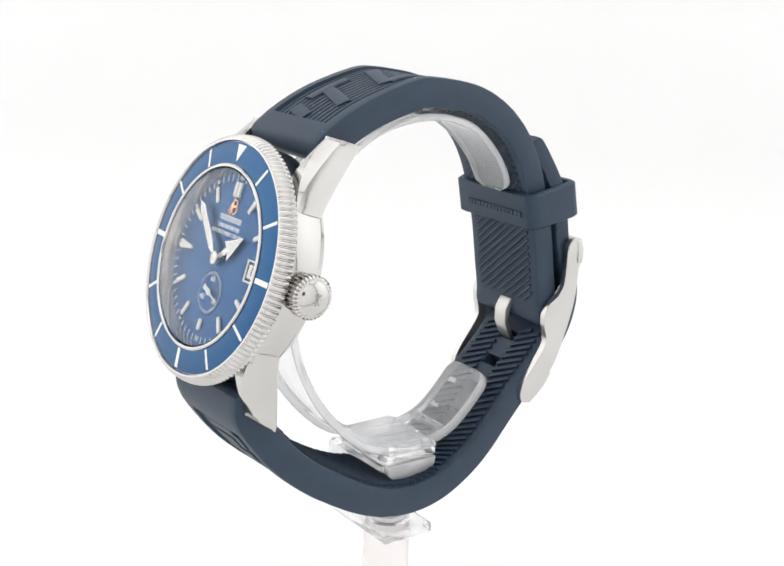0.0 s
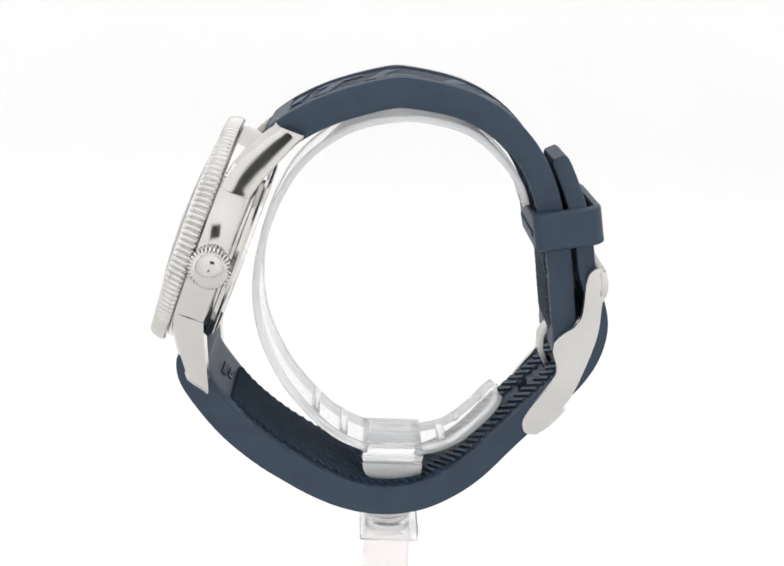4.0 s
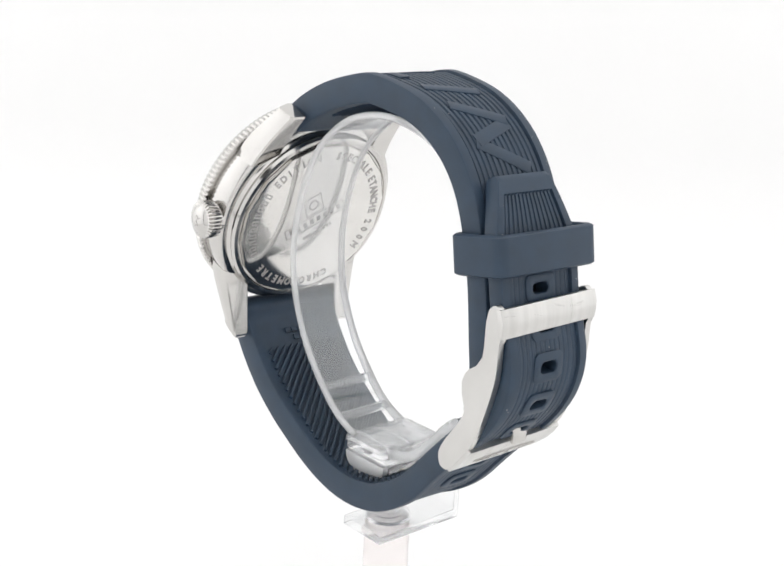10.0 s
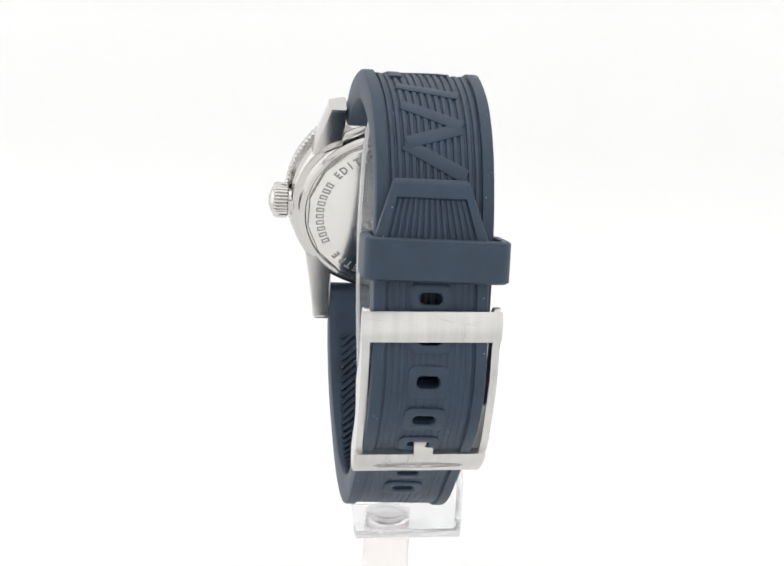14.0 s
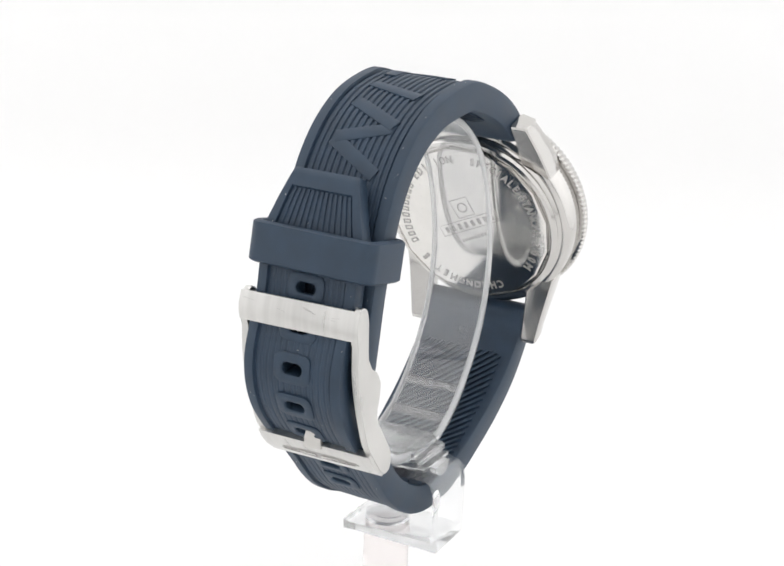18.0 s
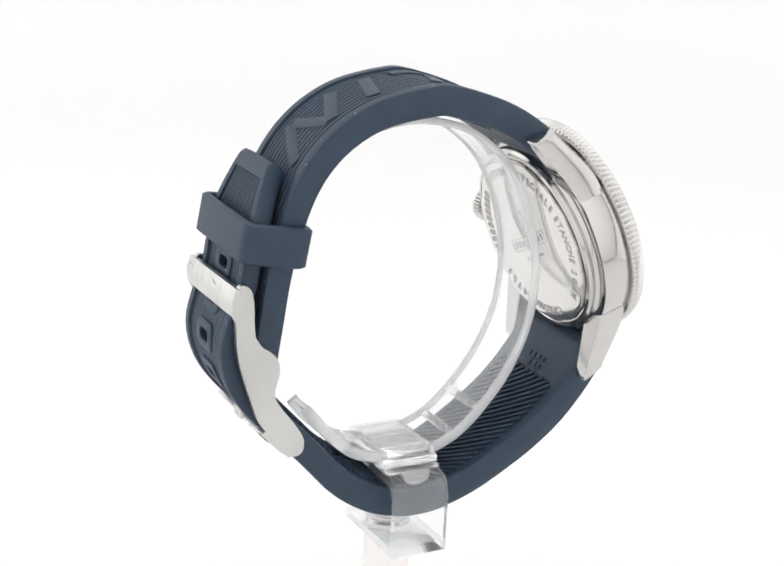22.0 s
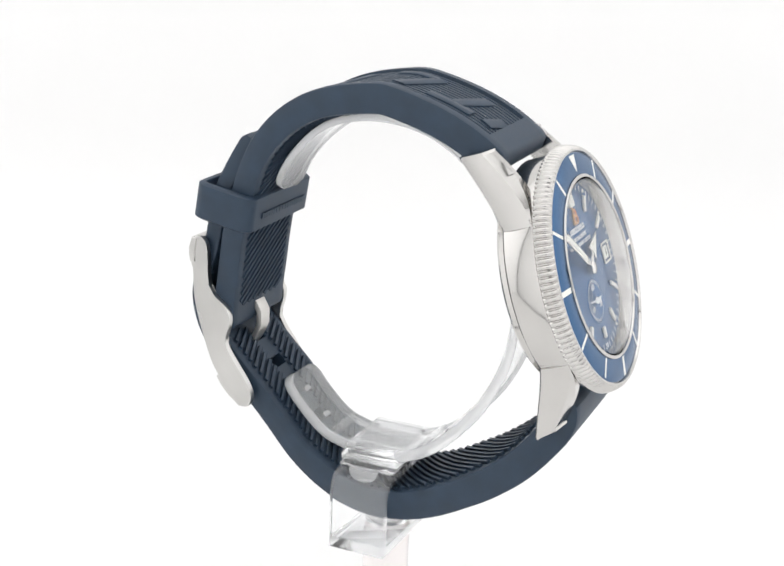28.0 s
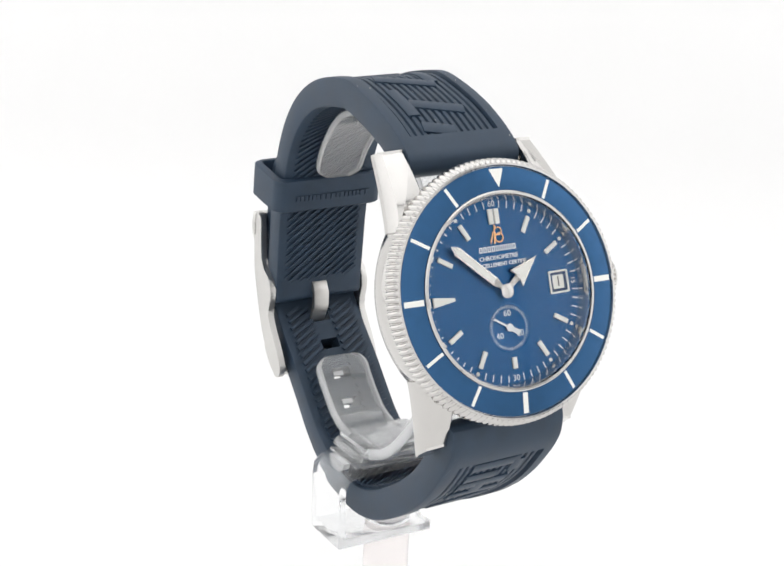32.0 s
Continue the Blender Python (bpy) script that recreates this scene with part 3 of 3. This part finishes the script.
# -- bezel --
BEZEL_TURN = 1.4
TEETH = 128
def coin(prof, i):
    k = 0.40 - 0.42 * (1 - math.sin(math.pi * (i % 8 + 0.5) / 8))
    return [(r - (0.40 - k) * (1 if r > 19.3 else 0.25 if r > 19 else 0), w) for r, w in prof]
bezel = on_case("bezel", lathe([(15.0, -0.38), (18.7, -0.38), (19.8, -0.36), (20.05, -0.12), (20.06, 0.5), (19.92, 1.2), (19.68, 1.85), (19.42, 2.2), (19.1, 2.42), (18.75, 2.42), (18.6, 2.05), (14.9, 2.42), (14.9, -0.2)], TEETH * 8, wobble=coin), STEEL, watch, "steel rotating bezel with coin edge", 35)
insert = on_case("bezel_insert", lathe([(14.95, 2.45), (18.55, 2.07), (18.55, 2.14), (18.4, 2.2), (15.1, 2.58), (14.95, 2.56)], 160), BEZEL_BLUE, bezel, "blue bezel insert")


def insert_w(r):
    return 2.58 - 0.38 * (r - 15.1) / 3.3


def bezel_mark(angle, r0, r1, w0, w1):
    bm = bmesh.new()
    lo = [Vector((x * U, r * U, (insert_w(r) - 0.05) * U)) for x, r in ((-w0 / 2, r0), (w0 / 2, r0), (w1 / 2, r1), (-w1 / 2, r1))]
    hi = [v + Vector((0, 0, 0.09 * U)) for v in lo]
    on_case("bezel_marker", moved(loft([lo, hi], bm), shift(0, 0, 0, angle + BEZEL_TURN)), LUME, insert)


for h in range(12):
    if h == 0:
        bezel_mark(0, 15.5, 18.2, 0.12, 2.5)
    else:
        thick_mark = h % 3 == 0
        bezel_mark(h * 30, 15.15, 18.25, 0.85 if thick_mark else 0.5, 0.85 if thick_mark else 0.5)
on_case("crystal_ring", lathe([(14.15, 1.6), (14.9, 1.6), (14.9, 2.72), (14.7, 2.86), (14.4, 2.86), (14.15, 2.4)], 128), STEEL, watch, "steel ring round the crystal", 30)

# -- dial --
DW = 0.15
dial = on_case("dial", lathe([(0, DW - 0.3), (14.2, DW - 0.3), (14.2, DW), (0, DW)], 128), DIAL_BLUE, watch, "deep blue sunray dial")
on_case("flange", lathe([(13.72, DW), (14.3, DW), (14.3, 2.0), (14.14, 2.0), (13.95, 1.3)], 128), STEEL, dial, "polished steel inner ring")
bm = bmesh.new()
for k in range(60):
    if k % 5:
        join(bm, box(0, 13.05, DW + 0.03, 0.17, 1.05, 0.05), shift(0, 0, 0, k * 6))
tagged(on_case("minute_track", bm, PRINT, dial, "white printed minute ticks", 0), kind="stuff")


def baton(angle, r0, r1, w0, w1, name="hour_marker"):
    bm = moved(prism([(-w0 / 2, r0), (w0 / 2, r0), (w1 / 2, r1), (-w1 / 2, r1)], DW, DW + 0.38, bevel=0.09), shift(0, 0, 0, angle))
    return on_case(name, bm, LUME, dial)


for h in (1, 2, 4, 5, 7, 8, 10, 11):
    baton(h * 30, 9.6, 12.2, 0.72, 0.72)
    on_case("lume_dot", moved(lathe([(0, DW), (0.3, DW), (0.3, DW + 0.1), (0.2, DW + 0.16), (0, DW + 0.18)], 16), shift(0, 0) @ Matrix.Rotation(radians(-h * 30), 4, "Z") @ shift(0, 13.1)), LUME, dial)
for x in (-0.52, 0.52):
    on_case("hour_marker", prism([(x - 0.4, 10.1), (x + 0.4, 10.1), (x + 0.42, 12.4), (x - 0.42, 12.4)], DW, DW + 0.38, bevel=0.09), LUME, dial)
baton(180, 9.9, 11.6, 0.8, 0.8)
baton(270, 8.7, 12.4, 0.5, 1.5)
for word, a, r, size in (("60", 0, 13.15, 1.3), ("15", 90, 12.75, 1.15), ("30", 180, 13.0, 1.3), ("45", 270, 13.1, 1.15)):
    turn = 0 if a in (0, 180) else a
    on_case("minute_numeral", moved(writing(word, size), shift(r * math.sin(radians(a)), r * math.cos(radians(a)), DW + 0.04, turn)), PRINT, dial, smooth=0)
for i in range(9):
    on_case("printed_bar", moved(block_glyph(0.56, 0.86, 0.17, 0.05), shift(-2.95 + i * 0.74, 6.5, DW + 0.04)), PRINT, dial, smooth=0)
on_case("dial_words", moved(writing("CHRONOMETRE", 0.92, bold=0.02), shift(0, 5.15, DW + 0.04)), PRINT, dial, smooth=0)
on_case("dial_words", moved(writing("OFFICIELLEMENT CERTIFIE", 0.82, bold=0.02), shift(0, 4.1, DW + 0.04)), PRINT, dial, smooth=0)
bm = bmesh.new()
for cx, cy, r in ((0.42, 9.05, 0.62), (0.5, 8.05, 0.72)):
    join(bm, lathe([(r - 0.17, DW), (r + 0.08, DW), (r + 0.05, DW + 0.2), (r - 0.14, DW + 0.2)], 24), shift(cx, cy))
join(bm, moved(box(0, 0, DW + 0.1, 0.26, 2.9, 0.2), shift(-0.25, 8.6, 0, 8)))
join(bm, moved(box(0, 0, DW + 0.1, 0.22, 1.8, 0.2), shift(-0.75, 8.2, 0, 22)))
on_case("emblem", bm, GOLD, dial, "rose-gold applied emblem")

# date window; its shaded depth is a flat square of darkened dial blue
on_case("date_frame", moved(loft([[Vector((x * U, y * U, w * U)) for x, y in o] for o, w in ((rounded(1.75, 1.75, 0.15), DW), (rounded(1.75, 1.75, 0.15), DW + 0.2), (rounded(1.5, 1.5, 0.1), DW + 0.2), (rounded(1.45, 1.45, 0.1), DW))], loop=True), shift(10.1, 0.1)), LUME, dial)
on_case("date_well_shade", box(10.1, 0.1, DW + 0.03, 3.0, 3.0, 0.04), WELL_SHADE, dial)
on_case("date_disc", box(10.0, 0.1, DW + 0.06, 2.0, 2.1, 0.05), LUME, dial)
on_case("date_numeral", moved(writing("1", 2.1, 0.01), shift(10.0, 0.1, DW + 0.105)), INK, dial, smooth=0)

# small seconds
SUB_Y, SUB_R = -5.45, 3.45
sub = on_case("small_seconds", moved(lathe([(0, DW + 0.02), (SUB_R, DW + 0.02), (SUB_R + 0.12, DW + 0.1), (SUB_R + 0.3, DW + 0.01), (SUB_R + 0.3, DW - 0.1), (0, DW - 0.1)], 64), shift(0, SUB_Y)), DIAL_BLUE, dial, "small seconds counter")
bm = bmesh.new()
for k in range(60):
    join(bm, box(0, SUB_R - 0.3, DW + 0.05, 0.08, 0.42 if k % 5 else 0.55, 0.04), shift(0, SUB_Y) @ Matrix.Rotation(radians(-6 * k), 4, "Z"))
tagged(on_case("seconds_track", bm, PRINT, sub, smooth=0), kind="stuff")
for word, a in (("60", 0), ("20", 120), ("40", 240)):
    on_case("seconds_numeral", moved(writing(word, 1.35), shift(2.1 * math.sin(radians(a)), SUB_Y + 2.15 * math.cos(radians(a)), DW + 0.05)), PRINT, sub, smooth=0)

# the hour hand, the minute hand and the small seconds
def hand_plate(name, outline, w, angle, label):
    bm = moved(prism(outline, w, w + 0.22, bevel=0.07), shift(0, 0, 0, angle))
    return on_case(name, bm, STEEL, watch, label)


minute = hand_plate("minute_hand", [(-0.32, -0.2), (0.32, -0.2), (0.32, 1.6), (0.72, 2.4), (0.74, 10.3), (0, 11.6), (-0.74, 10.3), (-0.72, 2.4), (-0.32, 1.6)], DW + 0.85, -48.0, "steel minute hand filled with white lume")
on_case("lume_fill", moved(prism([(0.5, 2.6), (0.52, 10.1), (0, 11.0), (-0.52, 10.1), (-0.5, 2.6)], DW + 1.0, DW + 1.1), shift(0, 0, 0, -48.0)), LUME, minute)
hour = hand_plate("hour_hand", [(-0.4, -0.2), (0.4, -0.2), (0.45, 3.2), (1.75, 2.6), (0, 7.9), (-1.75, 2.6), (-0.45, 3.2)], DW + 0.45, 53.9, "steel broad-arrow hour hand with white lume")
on_case("lume_fill", moved(prism([(0, 3.4), (1.35, 3.0), (0, 7.2), (-1.35, 3.0)], DW + 0.6, DW + 0.7), shift(0, 0, 0, 53.9)), LUME, hour)
on_case("hand_hub", lathe([(0, DW), (1.1, DW + 0.3), (1.1, DW + 1.12), (0.9, DW + 1.25), (0, DW + 1.32)], 32), STEEL, watch)
bm = prism([(-0.16, -1.5), (0.16, -1.5), (0.14, 3.0), (-0.14, 3.0)], 0, 0.1)
join(bm, prism([(-0.45, -1.9), (0.45, -1.9), (0.3, -0.3), (-0.3, -0.3)], 0, 0.1))
join(bm, lathe([(0, 0), (0.6, 0), (0.6, 0.16), (0, 0.2)], 20))
seconds = part("seconds_hand", bm, PRINT, watch, "white small seconds hand")

# crystal: domed, hollow below
dome = [(0, 3.95), (4, 3.9), (8, 3.66), (11, 3.3), (13.2, 2.95), (14.12, 2.7), (14.12, 2.05), (13.2, 2.25), (11, 2.6), (8, 2.95), (4, 3.2), (0, 3.25)]
glass = on_case("crystal", lathe(dome, 96), CRYSTAL, watch, "domed clear watch crystal", 60)
glass.visible_shadow = False

# ---- the clear display stand ----
stand = tagged(new("display_stand"), "clear acrylic watch stand with ring clip, bracket and post", "display stand")


def S(x, y, z):
    return Vector(((x - AXIS_X) * U, y * U, EYE_Z + z * U))


def band_clip(name, points, side, half, parent, label, deep, taper=False):
    """A thin acrylic band with a rail along each edge and a rounded end; deep: how far each rail stands out at its start and end."""
    b = Band(points, side)
    n = 110
    rings, rails = [], ([], [])
    for i in range(n + 1):
        s = b.length * i / n
        left = b.length - s
        full = half * ease(0.78, 1.0, left / 26) if taper else half
        w = full if left > 2.6 else full * (0.5 + 0.5 * math.sqrt(max(1 - ((2.6 - left) / 2.6) ** 2, 0)))
        p, t, q = b.at(s)
        sec = [(-w + 0.2, 0.42), (w - 0.2, 0.42), (w - 0.2, -0.42), (-w + 0.2, -0.42)]
        rings.append([S(x, (p + q * h).x, (p + q * h).y) for x, h in sec])
        for sx, rail, (near_h, far_h) in ((-1, rails[0], deep[0]), (1, rails[1], deep[1])):
            top = ease(near_h, far_h, (s - 12) / 45)
            wide = 0.65 * min(1.0, w / half + 0.1)
            c = [(w - wide, -0.5), (w - wide + 0.15, -0.62), (w - 0.25, -0.62), (w, -0.4), (w, top - 0.25), (w - 0.25, top), (w - wide + 0.2, top), (w - wide, top - 0.15)]
            rail.append([S(sx * x, (p + q * h).x, (p + q * h).y) for x, h in c])
    band = part(name, loft(rings), BAND, parent, label, 50)
    # rails in whitened acrylic, so the bright edge is partly colour
    for rail in rails:
        part("edge_rail", loft(rail), LIT_EDGE, band, "", 60)
    return band


band_clip("ring_band", [(-4.0, -94.6), (-9.5, -92.2), (-14.6, -87.6), (-19.4, -81.4), (-22.9, -73.4), (-23.9, -65.0), (-22.8, -57.4), (-20.2, -50.0), (-16.0, -43.6), (-8.5, -38.2), (0.8, -36.3), (8.6, -37.5),
                        (13.2, -39.9), (17.2, -43.7), (19.8, -47.4), (21.2, -51.2)], 1, 6.0, stand, "clear acrylic band bent to a ring", ((1.4, 0.6), (0.9, 0.6)), True)
band_clip("short_arm", [(4.0, -95.0), (9.8, -93.4), (14.2, -89.7), (17.0, -86.5), (18.2, -84.8)], -1, 5.2, stand, "clear acrylic short arm", ((1.3, 0.9), (1.3, 0.9)))
arm_line = Band([(4.0, -95.0), (9.8, -93.4), (14.2, -89.7), (17.0, -86.5), (18.2, -84.8)], -1)
# two small bumps; the reflections on them are put in as whitened acrylic
for f in (0.48, 0.8):
    p, t, q = arm_line.at(arm_line.length * f)
    nub = []
    for a, h in ((-0.5, 0.3), (-0.4, 0.62), (0.4, 0.62), (0.5, 0.3)):
        c = p + t * a - q * h
        nub.append([S(x, c.x, c.y) for x in (-2.6, -0.6)])
    part("nub", loft([[n[0] for n in nub], [n[1] for n in nub]]), LIT_EDGE, stand, "small moulded nub, whitened for its glint", 30)


def sbox(name, x0, x1, y0, y1, z0, z1, bevel=0.4, label=""):
    bm = bmesh.new()
    bmesh.ops.create_cube(bm, size=1)
    for v in bm.verts:
        v.co = S((x0, x1)[v.co.x > 0], (y0, y1)[v.co.y > 0], (z0, z1)[v.co.z > 0])
    bmesh.ops.bevel(bm, geom=list(bm.edges), offset=bevel * U, segments=2, affect="EDGES", profile=0.6)
    return part(name, bm, MILKY, stand, label, 50)


sbox("saddle_top", -6.5, 7.5, -4.8, 5.4, -95.0, -93.9)
for x in (-4.6, 0.4, 4.9):
    sbox("saddle_ridge", x, x + 0.55, -4.4, 5.0, -93.95, -93.55, 0.15)
sbox("saddle_block", -7.2, 7.0, -5.0, 5.6, -96.6, -95.05, label="clear acrylic saddle block")
for z in (-95.55, -96.15):
    sbox("saddle_groove_lip", -7.55, -7.1, -4.9, 5.5, z - 0.16, z + 0.16, 0.1)
sbox("saddle_ledge", -8.4, 6.6, -4.9, 5.4, -97.3, -96.65)


def tab(x0, x1, half, top, drop):
    """A half-round tongue that hangs from the saddle's edge."""
    ol = [(0.3 + half * math.cos(math.pi * i / 14), top - drop * math.sin(math.pi * i / 14) ** 0.7) for i in range(15)]
    bm = bmesh.new()
    loft([[S(x, y, z) for y, z in ol] for x in (x0, x1)], bm)
    bmesh.ops.bevel(bm, geom=[e for e in bm.edges if len(e.link_faces) == 2 and e.calc_face_angle(0) > 1.0], offset=0.2 * U, segments=2, affect="EDGES", profile=0.6)
    # whitened too, in place of the bright backdrop refracted through it
    return part("tab", bm, LIT_EDGE, stand, "", 50)


tab(6.0, 7.2, 5.2, -97.0, 3.4)
tab(-9.6, -8.45, 2.6, -96.9, 2.2)


def bracket():
    """C-shaped clear bracket round the strap's edge."""
    inner = [(5.5, -98.6), (-8.7, -98.6), (-9.9, -99.1), (-10.5, -100.4), (-10.5, -102.0), (-10.5, -110.0), (7.2, -110.0)]
    outer = [(7.2, -111.7), (-11.4, -111.7), (-11.7, -111.4), (-11.7, -101.2), (-11.5, -98.9), (-10.4, -97.7), (-8.5, -97.35), (5.5, -97.35)]
    bm = bmesh.new()
    ol = inner + outer
    a = [bm.verts.new(S(x, -5.0, z)) for x, z in ol]
    b = [bm.verts.new(S(x, 5.4, z)) for x, z in ol]
    n = len(ol)
    f = [bm.faces.new(a), bm.faces.new(b[::-1])]
    for i in range(n):
        bm.faces.new((a[i], b[i], b[(i + 1) % n], a[(i + 1) % n]))
    bmesh.ops.bevel(bm, geom=list({e for q in f for e in q.edges}), offset=0.25 * U, segments=2, affect="EDGES", profile=0.6)
    return part("bracket", bm, ACRYLIC, stand, "clear acrylic bracket", 50)


bracket()


def cross_bar(y, z, ang, half):
    """A thin moulded ridge across the band."""
    bm = box(0, 0, 0, 2 * half, 1.5, 1.5, bevel=0.35)
    bm.transform(Matrix.Translation(S(0, y, z)) @ Matrix.Rotation(radians(ang), 4, "X"))
    return part("hinge_ridge", bm, MILKY, stand, "", 50)


for y, z, ang, half in ((-13.6, -88.4, -48, 5.1), (-8.6, -92.5, -30, 5.1), (8.9, -93.6, 30, 4.3)):
    cross_bar(y, z, ang, half)


def turned(name, prof, mat, label=""):
    bm = lathe(prof, 48)
    for v in bm.verts:
        v.co.z += EYE_Z
    return part(name, bm, mat, stand, label, 40)


turned("screw_disc", [(0, -109.98), (4.1, -109.98), (4.1, -109.3), (3.6, -109.0), (2.7, -109.0), (2.4, -109.5), (0, -109.5)], MILKY)
FLOOR = -EYE_Z / U
turned("post", [(0, -111.75), (4.1, -111.75), (4.1, FLOOR + 3), (0, FLOOR + 3)], FROST, "frosted acrylic post, faintly pink")
turned("post_foot", [(0, FLOOR + 2.95), (8.0, FLOOR + 2.95), (9.0, FLOOR + 2.2), (9.0, FLOOR), (0, FLOOR)], ACRYLIC)


# ---- the turning of the table ----
def turn(t):
    u = (t - 16) / 16
    return -190.0 - 136.9 * u - 1.45 * u ** 2 - 0.85 * u ** 3


def motions():
    times = [0.5 * i for i in range(65)]
    rows_w, rows_s, rows_h = [], [], []
    for t in times:
        m = pose(0, 0, 0, 0, 0, turn(t))
        rows_s.append((t, m))
        rows_w.append((t, Matrix.Translation((0, 0, EYE_Z + BASE * U)) @ m @ Matrix.Translation((-AXIS_X * U, 0, 0))))
        rows_h.append((t, CASE @ shift(0, SUB_Y, DW + 0.2, 110.0 + 6.0 * t)))
    walk(stand, rows_s)
    walk(watch, rows_w)
    walk(seconds, rows_h)


motions()
